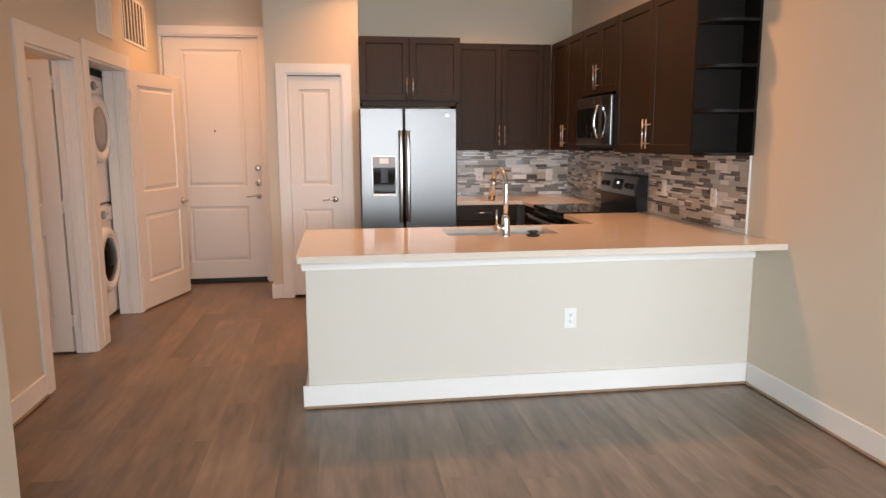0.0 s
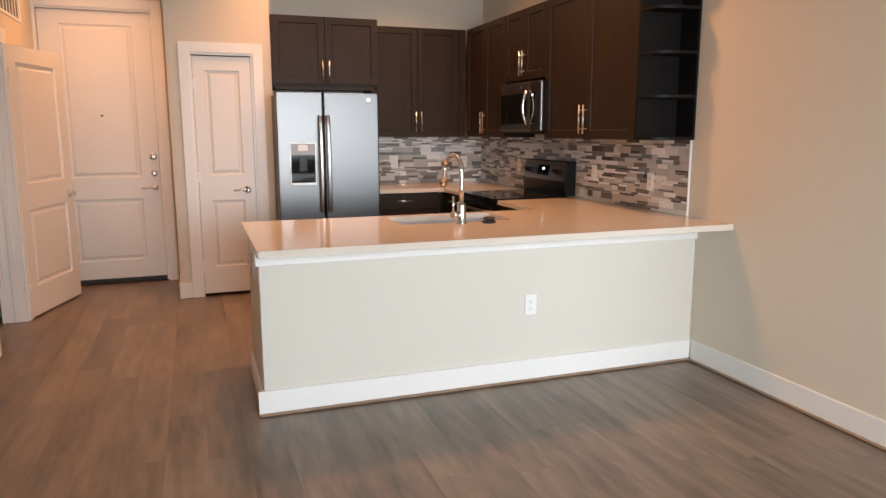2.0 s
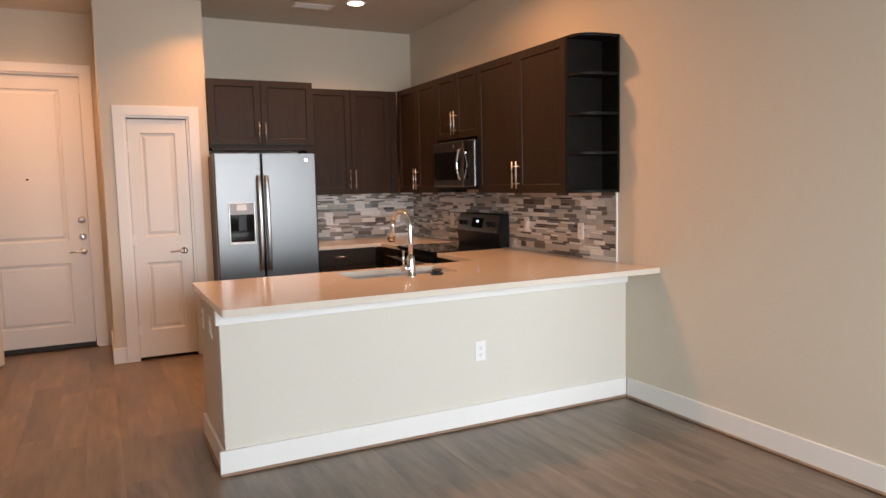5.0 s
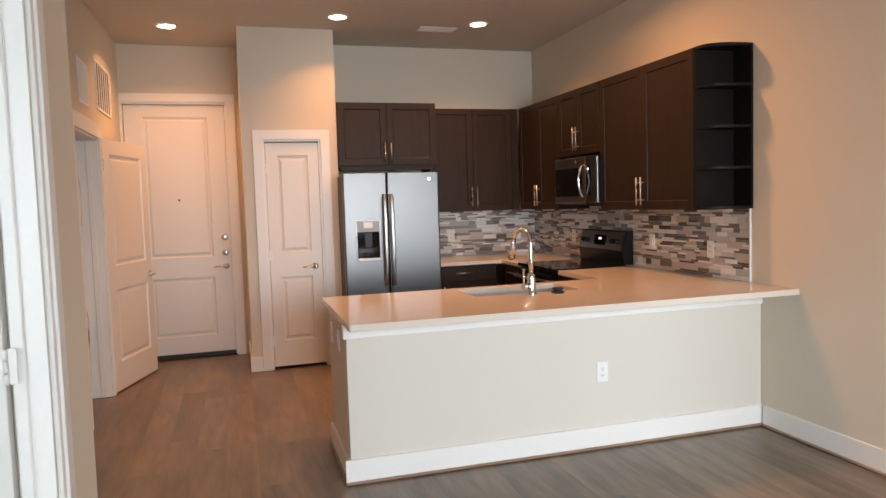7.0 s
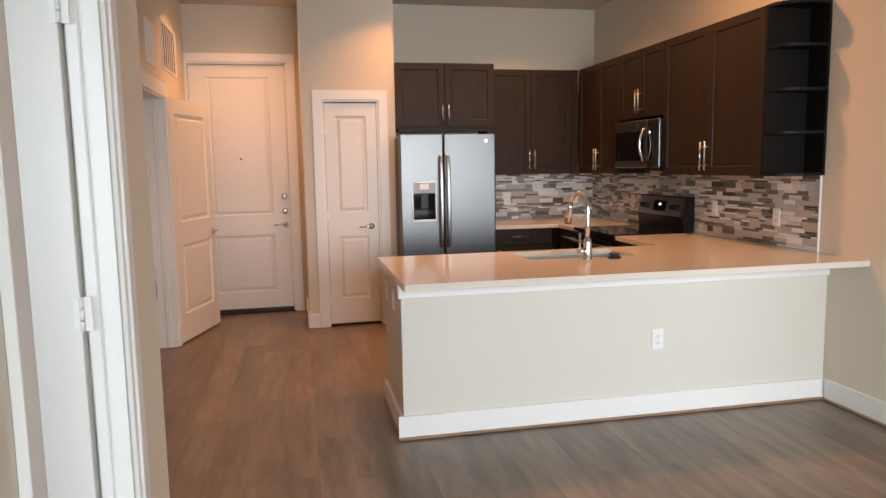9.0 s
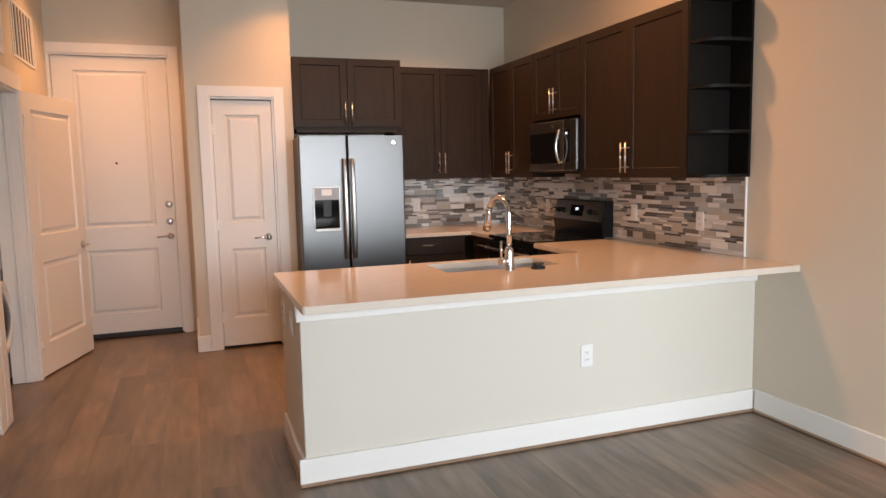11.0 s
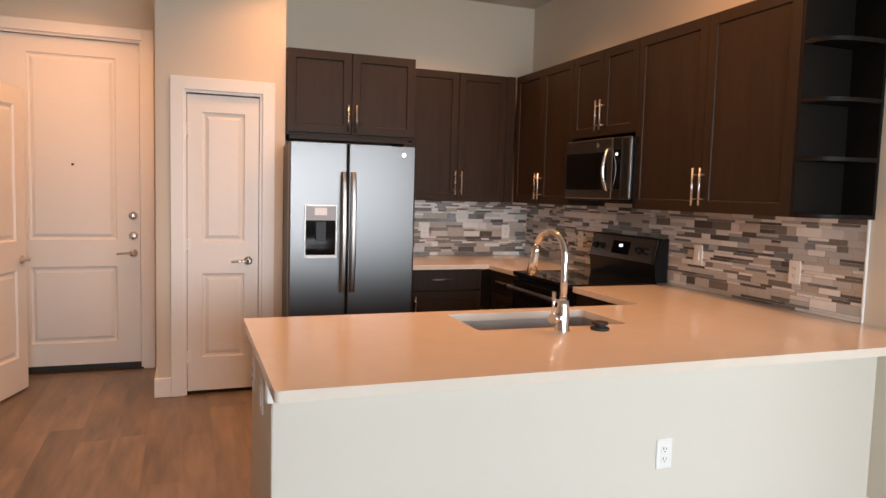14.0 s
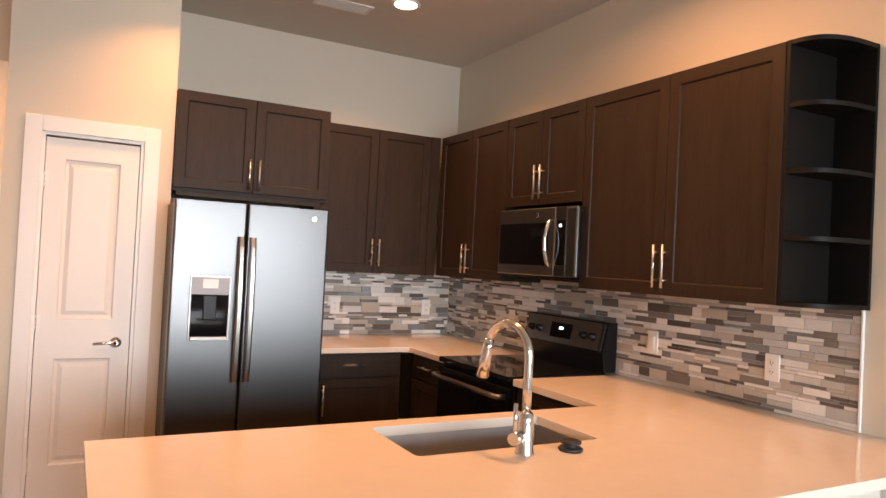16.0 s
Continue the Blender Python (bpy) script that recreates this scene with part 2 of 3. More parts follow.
# unseen walls added to stop light leaking in behind the pantry and entry
structure("wall_outer_corridor", boxes((-0.10, YE - 0.02, 0, 0.645, YE + 0.1, CEIL), (0.545, YB + T, 0, 0.645, YE - 0.02, CEIL), (-1.4, YE + 0.5, 0, 0.1, YE + 0.6, CEIL)), M_WALL, "unseen plain walls that keep light out behind the pantry and entry doors")

win = structure("window_1", boxes((-0.45, YS - 0.09, 0.85, -0.39, YS - 0.03, 2.40), (4.59, YS - 0.09, 0.85, 4.65, YS - 0.03, 2.40), (2.77, YS - 0.09, 0.91, 2.83, YS - 0.03, 2.34), (-0.39, YS - 0.09, 0.85, 4.59, YS - 0.03, 0.91),
                                  (-0.39, YS - 0.09, 2.34, 4.59, YS - 0.03, 2.40), (1.07, YS - 0.09, 0.91, 1.13, YS - 0.03, 2.34)), M_WHITE, "wide white-framed window", "window")

# baseboards with the brown shoe moulding below
BB = 0.135


def baseboard(name, x0, y0, x1, y1, nx, ny, shoe=True):
    """A board along a wall line from (x0, y0) to (x1, y1), facing (nx, ny)."""
    bm = bmesh.new()
    d, s = 0.016, 0.028
    box(bm, min(x0, x1, x0 + nx * d, x1 + nx * d), min(y0, y1, y0 + ny * d, y1 + ny * d), 0.002, max(x0, x1, x0 + nx * d, x1 + nx * d), max(y0, y1, y0 + ny * d, y1 + ny * d), BB, bevel=0.003)
    ob = structure(name, bm, M_WHITE, "white painted baseboard with a square top", "baseboard")
    if shoe:
        sm = bmesh.new()
        box(sm, min(x0, x1, x0 + nx * s, x1 + nx * s), min(y0, y1, y0 + ny * s, y1 + ny * s), 0.002, max(x0, x1, x0 + nx * s, x1 + nx * s), max(y0, y1, y0 + ny * s, y1 + ny * s), 0.018, bevel=0.006)
        part("shoe_moulding", sm, M_SHOE, ob, "brown wood-look shoe moulding")
    return ob


HX, HY0, HY1, HZ = 0.24, 4.06, 4.74, 0.872   # the peninsula's half wall
baseboard("baseboard", XR, YW, XR, HY0 - 0.028, -1, 0)
baseboard("baseboard", HX - 0.03, HY0, XR, HY0, 0, -1)
baseboard("baseboard", HX, HY0 + 0.001, HX, HY1, -1, 0)
baseboard("baseboard", XH, YC, XH, B0 - 0.113, 1, 0)
baseboard("baseboard", XH, C1 + 0.113, XH, YE, 1, 0, False)
baseboard("baseboard", XL, YS, XL, L0 - 0.093, 1, 0)
baseboard("baseboard", XL, L1 + 0.093, XL, YC, 1, 0, False)
baseboard("baseboard", -0.216, YP, PX0 - 0.085, YP, 0, -1, False)
baseboard("baseboard", -0.20, YP, -0.20, YE, -1, 0, False)


def casing_y(name, x0, x1, h, y, w=0.09, depth=0.13):
    """White trim round a doorway in a wall that runs along x, facing -y; with the jamb lining."""
    d = 0.02
    bm = bmesh.new()
    box(bm, x0 - w, y - d, 0.002, x0, y - 0.001, h + w, bevel=0.0015)
    box(bm, x1, y - d, 0.002, x1 + w, y - 0.001, h + w, bevel=0.0015)
    box(bm, x0, y - d, h, x1, y - 0.001, h + w, bevel=0.0015)
    ob = structure(name, bm, M_WHITE, "white painted flat door casing", "trim")
    part("jamb", boxes((x0, y - 0.001, 0.002, x0 + 0.018, y + depth, h), (x1 - 0.018, y - 0.001, 0.002, x1, y + depth, h), (x0 + 0.018, y - 0.001, h - 0.018, x1 - 0.018, y + depth, h)), M_WHITE, ob)
    return ob


def casing_x(name, y0, y1, h, x, w=0.11, depth=0.13, steps=((0.018, 0.0),), stop=0.085):
    """The same for a wall that runs along y, facing +x: stepped casing, lining and door stop."""
    bm = bmesh.new()
    full = w
    for d, e in steps:
        w = full - (0.004 if e == 0 and len(steps) > 1 else 0)
        box(bm, x + 0.001, y0 - w, 0.002, x + d, y0 - e, h + w, bevel=0.0015)
        box(bm, x + 0.001, y1 + e, 0.002, x + d, y1 + w, h + w, bevel=0.0015)
        box(bm, x + 0.001, y0 - e, h + e, x + d, y1 + e, h + w, bevel=0.0015)
    w = full
    ob = structure(name, bm, M_WHITE, "white painted door casing", "trim")
    part("jamb", boxes((x - depth, y0 - 0.001, 0.002, x + 0.001, y0 + 0.018, h), (x - depth, y1 - 0.018, 0.002, x + 0.001, y1 + 0.001, h), (x - depth, y0 + 0.018, h - 0.018, x + 0.001, y1 - 0.018, h)), M_WHITE, ob)
    part("door_stop", boxes((x - stop, y0 + 0.018, 0.002, x - 0.045, y0 + 0.03, h - 0.018), (x - stop, y1 - 0.03, 0.002, x - 0.045, y1 - 0.018, h - 0.018), bevel=0.004), M_WHITE, ob)
    return ob


casing_y("trim", PX0, PX1, PH, YP, w=0.083)
casing_y("trim", EX0, EX1, EH, YE, w=0.082, depth=0.10)
casing_x("trim", B0, B1, DH, XH)
casing_x("trim", C0, C1, CH, XH, depth=0.17)
casing_x("trim", L0, L1, DH, XL, w=0.09, depth=0.077, stop=0.077, steps=((0.013, 0.0), (0.021, 0.03)))

# ---- doors ----
MOULD = [(0.008, 0.012), (0.022, 0.015), (0.045, 0.004)]


def lever(parent, x, z, to_left=True, m=M_NICKEL):
    s = -1 if to_left else 1
    bm = bmesh.new()
    lathe(bm, [(0.031, 0), (0.031, 0.006), (0.026, 0.011), (0.012, 0.014), (0.011, 0.05)], pose(x, 0.0, z, 90), 28)
    h = part("door_handle", bm, m, parent, "satin nickel lever handle")
    bm = sweep(bmesh.new(), [(x, -0.048, z), (x + s * 0.03, -0.052, z + 0.002), (x + s * 0.07, -0.05, z), (x + s * 0.115, -0.046, z - 0.004)], [0.012, 0.010, 0.009, 0.007], 14)
    part("lever", bm, m, h)
    return h


def deadbolt(parent, x, z):
    bm = lathe(bmesh.new(), [(0.032, 0), (0.032, 0.008), (0.025, 0.016), (0.010, 0.018)], pose(x, 0, z, 90), 28)
    box(bm, x - 0.006, -0.036, z - 0.018, x + 0.006, -0.016, z + 0.018, bevel=0.003)
    part("deadbolt", bm, m=None, mat=M_NICKEL, parent=parent, label="satin nickel deadbolt turn")


def hinge(parent, x, z, y=-0.001):
    bm = boxes((x - 0.022, y - 0.003, z - 0.045, x - 0.002, y, z + 0.045), (x + 0.002, y - 0.003, z - 0.045, x + 0.024, y, z + 0.045), bevel=0.001)
    for k in range(3):
        sweep(bm, [(x, y - 0.006, z - 0.044 + k * 0.030), (x, y - 0.006, z - 0.017 + k * 0.030)], 0.006, 10)
    part("hinge", bm, M_WHITE, parent, "white painted butt hinge")


def door(name, w, h, m, label, stile=0.115, rail=0.93, lock=0.20, top=0.12, bottom=0.235):
    ob = tagged(new(name), label, "door", kind="structure")
    ob.matrix_basis = m
    part("leaf", panelled(w, h, 0.04, [(stile, bottom, w - stile, rail - lock / 2), (stile, rail + lock / 2, w - stile, h - top)], MOULD), M_DOOR, ob)
    return ob


# entry door, with its threshold
ew = EX1 - EX0 - 0.044
entry = door("door_1", ew, EH - 0.07, pose(EX0 + 0.022, YE + 0.03, 0.048), "tall cream-white two-panel entry door, closed", 0.165, 0.863, 0.205, 0.12, 0.172)
lever(entry, ew - 0.05, 0.863)
deadbolt(entry, ew - 0.05, 1.157)
deadbolt(entry, ew - 0.05, 0.999)
part("peephole", lathe(bmesh.new(), [(0.010, 0), (0.010, 0.003), (0.006, 0.004)], pose(ew / 2, 0, 1.536, 90), 16), M_GAP, entry, "small dark peephole")
part("sweep_strip", boxes((0.0, -0.004, -0.034, ew, 0.036, -0.001)), M_RUBBER, entry, "black rubber sweep")
part("closer", boxes((ew - 0.005, -0.02, EH - 0.22, ew + 0.03, 0.0, EH - 0.14), bevel=0.003), M_WHITE, entry, "white painted contact plate")
structure("threshold", boxes((EX0, YE - 0.015, 0.003, EX1, YE + 0.10, 0.012), bevel=0.003), M_GAP, "dark bronze door threshold", "threshold")
# pantry door
pw = PX1 - PX0 - 0.042
pantry = door("door_2", pw, PH - 0.053, pose(PX0 + 0.021, YP + 0.012, 0.026), "narrow white two-panel pantry door, closed", 0.095, 0.93, 0.22, 0.115, 0.235)
lever(pantry, pw - 0.07, 0.908)
for z in (0.24, 1.02, 1.80):
    hinge(pantry, -0.002, z)
# laundry closet door, swung open
CW = 0.82
closet = door("door_3", CW, CH - 0.012, pose(XH + 0.022, C1 + 0.035, 0.016, 0, 0, 73.5), "white two-panel laundry closet door, swung open")
lever(closet, CW - 0.06, 0.90)
for z in (0.22, 1.02, 1.85):
    hinge(closet, 0.0, z)
# bathroom and bedroom doors, opened into their rooms
bath = door("door_4", 0.76, DH - 0.03, pose(XH - T - 0.782, B1 - 0.03, 0.016, 0, 0, 0), "white two-panel bathroom door, opened inwards")
for z in (0.22, 1.02, 1.85):
    hinge(bath, 0.772, z)
bed = door("door_5", 0.58, DH - 0.03, pose(XL - 0.667, L1 - 0.046, 0.016, 0, 0, 0), "white two-panel bedroom door, opened inwards")
for z in (0.26, 1.10, 1.87):
    hinge(bed, 0.585, z)

# ---- peninsula ----
structure("half_wall", boxes((HX, HY0, 0, XR, HY0 + 0.12, HZ), (HX, HY0 + 0.12, 0, HX + 0.03, HY1, HZ), bevel=0.004), M_HALF, "pale painted half wall carrying the worktop", "wall")
structure("worktop_trim", boxes((HX - 0.018, HY0 - 0.018, 0.782, XR, HY0 - 0.001, HZ), (HX - 0.018, HY0 - 0.001, 0.782, HX - 0.001, HY0 + 0.03, HZ), bevel=0.004), M_WHITE, "white painted trim strip below the worktop", "trim")
CZ0, CZ1 = 0.874, 0.908
CX, CY0, CY1 = 0.212, 3.747, 4.835          # peninsula worktop
SX0, SX1, SY0, SY1 = 1.08, 1.775, 4.385, 4.75  # sink cut-out
FX, FY = 2.165, 6.72                       # fronts of the side and the back worktops
RY0, RY1 = 5.49, 6.25                     # the range


def slab(name, outline, hole, label):
    """A stone slab from its outline, with a cut-out."""
    bm = bmesh.new()
    vo = [bm.verts.new((x, y, CZ1)) for x, y in outline]
    es = [bm.edges.new((vo[i], vo[(i + 1) % len(vo)])) for i in range(len(vo))]
    if hole:
        vh = [bm.verts.new((x, y, CZ1)) for x, y in hole]
        es += [bm.edges.new((vh[i], vh[(i + 1) % len(vh)])) for i in range(len(vh))]
    bmesh.ops.triangle_fill(bm, edges=es, use_beauty=True, normal=(0, 0, 1))
    r = bmesh.ops.extrude_face_region(bm, geom=bm.faces[:])
    bmesh.ops.translate(bm, verts=[v for v in r["geom"] if isinstance(v, bmesh.types.BMVert)], vec=(0, 0, CZ0 - CZ1))
    bmesh.ops.recalc_face_normals(bm, faces=bm.faces[:])
    ob = single(name, bm, M_QUARTZ, label, "worktop")
    b = ob.modifiers.new("edge", "BEVEL")
    b.width, b.segments, b.limit_method, b.angle_limit = 0.003, 2, "ANGLE", radians(60)
    return ob


def corner(cx, cy, r, a0, a1, n=5):
    return [(cx + r * math.cos(radians(a0 + (a1 - a0) * k / n)), cy + r * math.sin(radians(a0 + (a1 - a0) * k / n))) for k in range(n + 1)]


slab("worktop", corner(CX + 0.015, CY0 + 0.015, 0.015, 180, 270) + [(XR - 0.002, CY0), (XR - 0.002, RY0 - 0.003), (FX, RY0 - 0.003), (FX, CY1), (CX, CY1)],
     [p for c in ((SX0 + 0.02, SY0 + 0.02, 180), (SX1 - 0.02, SY0 + 0.02, 270), (SX1 - 0.02, SY1 - 0.02, 0), (SX0 + 0.02, SY1 - 0.02, 90)) for p in corner(c[0], c[1], 0.02, c[2], c[2] + 90, 4)],
     "beige polished quartz peninsula worktop with a sink cut-out")
slab("worktop", [(1.515, FY), (FX, FY), (FX, RY1 + 0.003), (XR - 0.002, RY1 + 0.003), (XR - 0.002, YB - 0.002), (1.515, YB - 0.002)], None, "beige polished quartz corner worktop")

# sink: a steel bowl open at the top
sink = thing("sink", pose((SX0 + SX1) / 2, (SY0 + SY1) / 2, CZ0 - 0.002), "stainless steel undermount sink set in the worktop", "sink")
sw, sd, sh = (SX1 - SX0) / 2 + 0.004, (SY1 - SY0) / 2 + 0.004, 0.21
part("bowl", boxes((-sw, -sd, -sh, sw, sd, -sh + 0.004), (-sw - 0.004, -sd, -sh, -sw, sd, 0), (sw, -sd, -sh, sw + 0.004, sd, 0), (-sw, -sd - 0.004, -sh, sw, -sd, 0), (-sw, sd, -sh, sw, sd + 0.004, 0)), M_SATIN, sink)
part("drain", lathe(bmesh.new(), [(0.055, 0), (0.055, 0.003), (0.04, 0.004), (0.035, 0.001)], pose(0, 0.05, -sh + 0.004)), M_CHROME, sink, "round steel drain")

# faucet: high arc with a pull-down head, turned towards the left of the bowl
fau = thing("faucet", pose(1.412, 4.312, CZ1, 0, 0, 12), "chrome high-arc pull-down kitchen faucet on the worktop", "faucet")
part("base", lathe(bmesh.new(), [(0.031, 0), (0.031, 0.004), (0.027, 0.012), (0.025, 0.10), (0.022, 0.125), (0.016, 0.13)]), M_CHROME, fau)
arc = [(0, 0, 0.12), (0, 0, 0.20), (0, 0, 0.30)] + [(0, 0.092 - 0.092 * math.cos(radians(a)), 0.30 + 0.092 * math.sin(radians(a))) for a in range(15, 171, 12)]
part("spout", sweep(bmesh.new(), arc, 0.0145, 18), M_CHROME, fau)
e = Vector(arc[-1])
part("spray_head", sweep(bmesh.new(), [e, e + Vector((0, 0.006, -0.03)), e + Vector((0, 0.014, -0.07)), e + Vector((0, 0.026, -0.125))], [0.0155, 0.017, 0.019, 0.023], 18), M_CHROME, fau)
part("nozzle", sweep(bmesh.new(), [e + Vector((0, 0.0262, -0.126)), e + Vector((0, 0.027, -0.131))], 0.018, 18), M_RUBBER, fau, "black spray nozzle")
hd = part("handle_hub", sweep(bmesh.new(), [(-0.015, 0, 0.055), (-0.074, -0.02, 0.057)], 0.019, 18), M_CHROME, fau)
part("handle", sweep(bmesh.new(), [(-0.066, -0.018, 0.065), (-0.067, -0.018, 0.11), (-0.066, -0.018, 0.165)], [0.007, 0.006, 0.0075], 12), M_CHROME, hd)
plug = single("sink_stopper", lathe(bmesh.new(), [(0.036, 0), (0.04, 0.006), (0.036, 0.012), (0.022, 0.014), (0.022, 0.022), (0.033, 0.024), (0.034, 0.03), (0.026, 0.034)]), M_RUBBER, "black rubber sink stopper lying on the worktop", "stopper", pose(1.578, 4.295, CZ1))


# ---- cabinets ----
def bar_pull(parent, x, z, length, upright=True):
    """A round bar on two posts; its middle at (x, z)."""
    a, b = ((x, -0.032, z - length / 2), (x, -0.032, z + length / 2)) if upright else ((x - length / 2, -0.032, z), (x + length / 2, -0.032, z))
    bm = sweep(bmesh.new(), [a, b], 0.006, 12)
    for k in (0.18, 0.82):
        q = Vector(a).lerp(Vector(b), k)
        sweep(bm, [(q.x, 0.001, q.z), (q.x, -0.032, q.z)], 0.0045, 10)
    return part("handle", bm, M_NICKEL, parent, "brushed nickel bar handle")


SHAKER = [(0.003, 0.002), (0.006, 0.008)]


def cab_door(parent, x0, z0, x1, z1, hx=None, hz=0.0, name="door", length=0.155, upright=True):
    g = 0.0015
    w, h = x1 - x0 - 2 * g, z1 - z0 - 2 * g
    s = min(0.058, h * 0.3)
    d = part(name, panelled(w, h, 0.019, [(s, s, w - s, h - s)], SHAKER) if name == "door" else panelled(w, h, 0.019, [(0.02, 0.02, w - 0.02, h - 0.02)], [(0.001, 0.0005)]), M_WOOD, parent, m=pose(x0 + g, -0.021, z0 + g))
    if hx is not None:
        bar_pull(d, hx - x0 - g, hz - z0 - g, length, upright)
    return d


def cabinet(label, m, w, d, z0, z1, name="wall_cabinet"):
    """Body only; local x 0..w, front at y=0 looking to -y, back at y=d."""
    c = thing(name, m, label, "cabinet", "kitchen cabinets")
    part("body", boxes((0, 0, z0, w, d, z1), bevel=0.0015), M_WOOD, c)
    return c


UZ0, UZ1 = 1.382, 2.416
UXF = 2.583                               # right-hand upper cabinets' body front
SIDE = lambda y: pose(UXF, y, 0, 0, 0, -90)
DL = "espresso-stained shaker wall cabinet with "
# over the fridge
c = cabinet(DL + "two doors above the fridge", pose(0.648, 6.87, 0), 0.938, YB - 6.87 - 0.002, 1.825, 2.422)
cab_door(c, 0, 1.845, 0.458, 2.422, 0.430, 1.955, length=0.19)
cab_door(c, 0.458, 1.845, 0.934, 2.422, 0.488, 1.955, length=0.19)
part("valance", boxes((0.02, -0.012, 1.80, 0.89, 0.02, 1.824)), M_WOOD, c)
# back wall pair
c = cabinet(DL + "two tall doors on the back wall", pose(1.592, 7.18, 0), 0.968, YB - 7.18 - 0.002, UZ0, UZ1)
cab_door(c, 0, UZ0, 0.463, UZ1, 0.435, 1.53, length=0.19)
cab_door(c, 0.463, UZ0, 0.885, UZ1, 0.491, 1.53, length=0.19)
part("filler", boxes((0.888, -0.018, UZ0, 0.962, 0.0, UZ1)), M_WOOD, c)
# along the right wall: far pair, over the microwave, near pair
dR = XR - UXF - 0.002
for y0, y1, mid, z0, what in ((7.155, 6.255, 6.70, UZ0, "two doors in the corner"), (6.25, 5.50, 5.88, 1.85, "two short doors above the microwave"), (5.495, 4.305, 4.90, UZ0, "two wide doors")):
    w = y0 - y1
    c = cabinet(DL + what, SIDE(y0), w, dR, z0, UZ1)
    a = y0 - mid
    cab_door(c, 0, z0, a, UZ1, a - 0.028, z0 + 0.135, length=0.2)
    cab_door(c, a, z0, w, UZ1, a + 0.028, z0 + 0.135, length=0.2)
# open end shelf with rounded boards
shelf = thing("end_shelf", pose(XR - 0.002, 4.303, 0), "dark open corner shelf unit with rounded shelves", "shelf", "kitchen cabinets")
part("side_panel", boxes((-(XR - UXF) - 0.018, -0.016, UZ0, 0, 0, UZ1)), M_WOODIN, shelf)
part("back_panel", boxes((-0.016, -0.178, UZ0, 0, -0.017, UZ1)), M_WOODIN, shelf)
rx, ry = XR - UXF + 0.016, 0.178
for z in (UZ0, 1.635, 1.893, 2.151, UZ1 - 0.018):
    rim = [(0.0, 0.0)] + [(-rx * math.cos(radians(a)) ** 0.62, -ry * math.sin(radians(a)) ** 0.62) for a in [k * 90 / 16 for k in range(17)]]
    bm = bmesh.new()
    lo = [bm.verts.new((x, y, z)) for x, y in rim]
    hi = [bm.verts.new((x, y, z + 0.018)) for x, y in rim]
    bm.faces.new(lo)
    bm.faces.new(hi[::-1])
    for k in range(len(rim)):
        j = (k + 1) % len(rim)
        bm.faces.new((lo[j], lo[k], hi[k], hi[j]))
    bmesh.ops.recalc_face_normals(bm, faces=bm.faces[:])
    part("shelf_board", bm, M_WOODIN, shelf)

# base cabinets
KICK = 0.10
c = cabinet("espresso-stained base cabinet with one drawer and one door", pose(1.52, FY + 0.045, 0), 0.60, YB - FY - 0.05, KICK, CZ0 - 0.002, "base_cabinet")
cab_door(c, 0, 0.715, 0.60, 0.868, 0.26, 0.80, "drawer", 0.16, False)
cab_door(c, 0, KICK, 0.60, 0.708, 0.06, 0.58, length=0.19)
part("toe_kick", boxes((0, 0.06, 0.003, 0.60, 0.08, KICK)), M_BLACK, c)
c = cabinet("espresso-stained corner base cabinet with a drawer", pose(FX + 0.045, FY + 0.04, 0, 0, 0, -90), FY + 0.04 - RY1 - 0.006, XR - FX - 0.05, KICK, CZ0 - 0.002, "base_cabinet")
w = FY + 0.04 - RY1 - 0.006
cab_door(c, 0.05, 0.715, w, 0.868, w / 2 + 0.02, 0.80, "drawer", 0.16, False)
cab_door(c, 0.05, KICK, w, 0.708)
part("toe_kick", boxes((0, 0.06, 0.003, w, 0.08, KICK)), M_BLACK, c)
c = cabinet("espresso-stained base cabinet beside the range", pose(FX + 0.045, RY0 - 0.006, 0, 0, 0, -90), RY0 - 0.006 - HY0 - 0.125, XR - FX - 0.05, KICK, CZ0 - 0.002, "base_cabinet")
cab_door(c, 0, KICK, RY0 - CY1 - 0.01, 0.868)
for x0, x1, what in ((HX + 0.034, 1.03, "under the peninsula worktop"), (1.84, FX + 0.04, "beside the sink")):
    c = cabinet("espresso-stained base cabinet " + what, pose(x1, 4.73, 0, 0, 0, 180), x1 - x0, 0.54, KICK, CZ0 - 0.002, "base_cabinet")
    cab_door(c, 0, KICK, x1 - x0, 0.868)
c = thing("base_cabinet", pose(1.838, 4.77, 0, 0, 0, 180), "espresso-stained sink base cabinet under the worktop", "cabinet", "kitchen cabinets")
part("body", boxes((0, 0, KICK, 0.80, 0.58, 0.62)), M_WOOD, c)
cab_door(c, 0, KICK, 0.80, 0.868)

# ---- fridge ----
FW, FH = 0.875, 1.757
fr = thing("refrigerator", pose(0.628, 6.55, 0), "stainless side-by-side refrigerator with a water dispenser", "refrigerator")
part("case", boxes((0.006, 0.075, 0.03, FW - 0.006, 0.70, FH - 0.015), bevel=0.004), M_BLACK, fr, "black case")
SPLIT = 0.394


def fridge_door(x0, x1):
    bm = boxes((x0, 0, 0.07, x1, 0.07, FH))
    es = [ed for ed in bm.edges if abs(ed.verts[0].co.x - ed.verts[1].co.x) < 1e-5 and max(ed.verts[0].co.y, ed.verts[1].co.y) < 0.01]
    bmesh.ops.bevel(bm, geom=es, offset=0.012, segments=4, affect="EDGES", profile=0.5)
    return part("door", bm, M_STEEL, fr, "brushed stainless door")


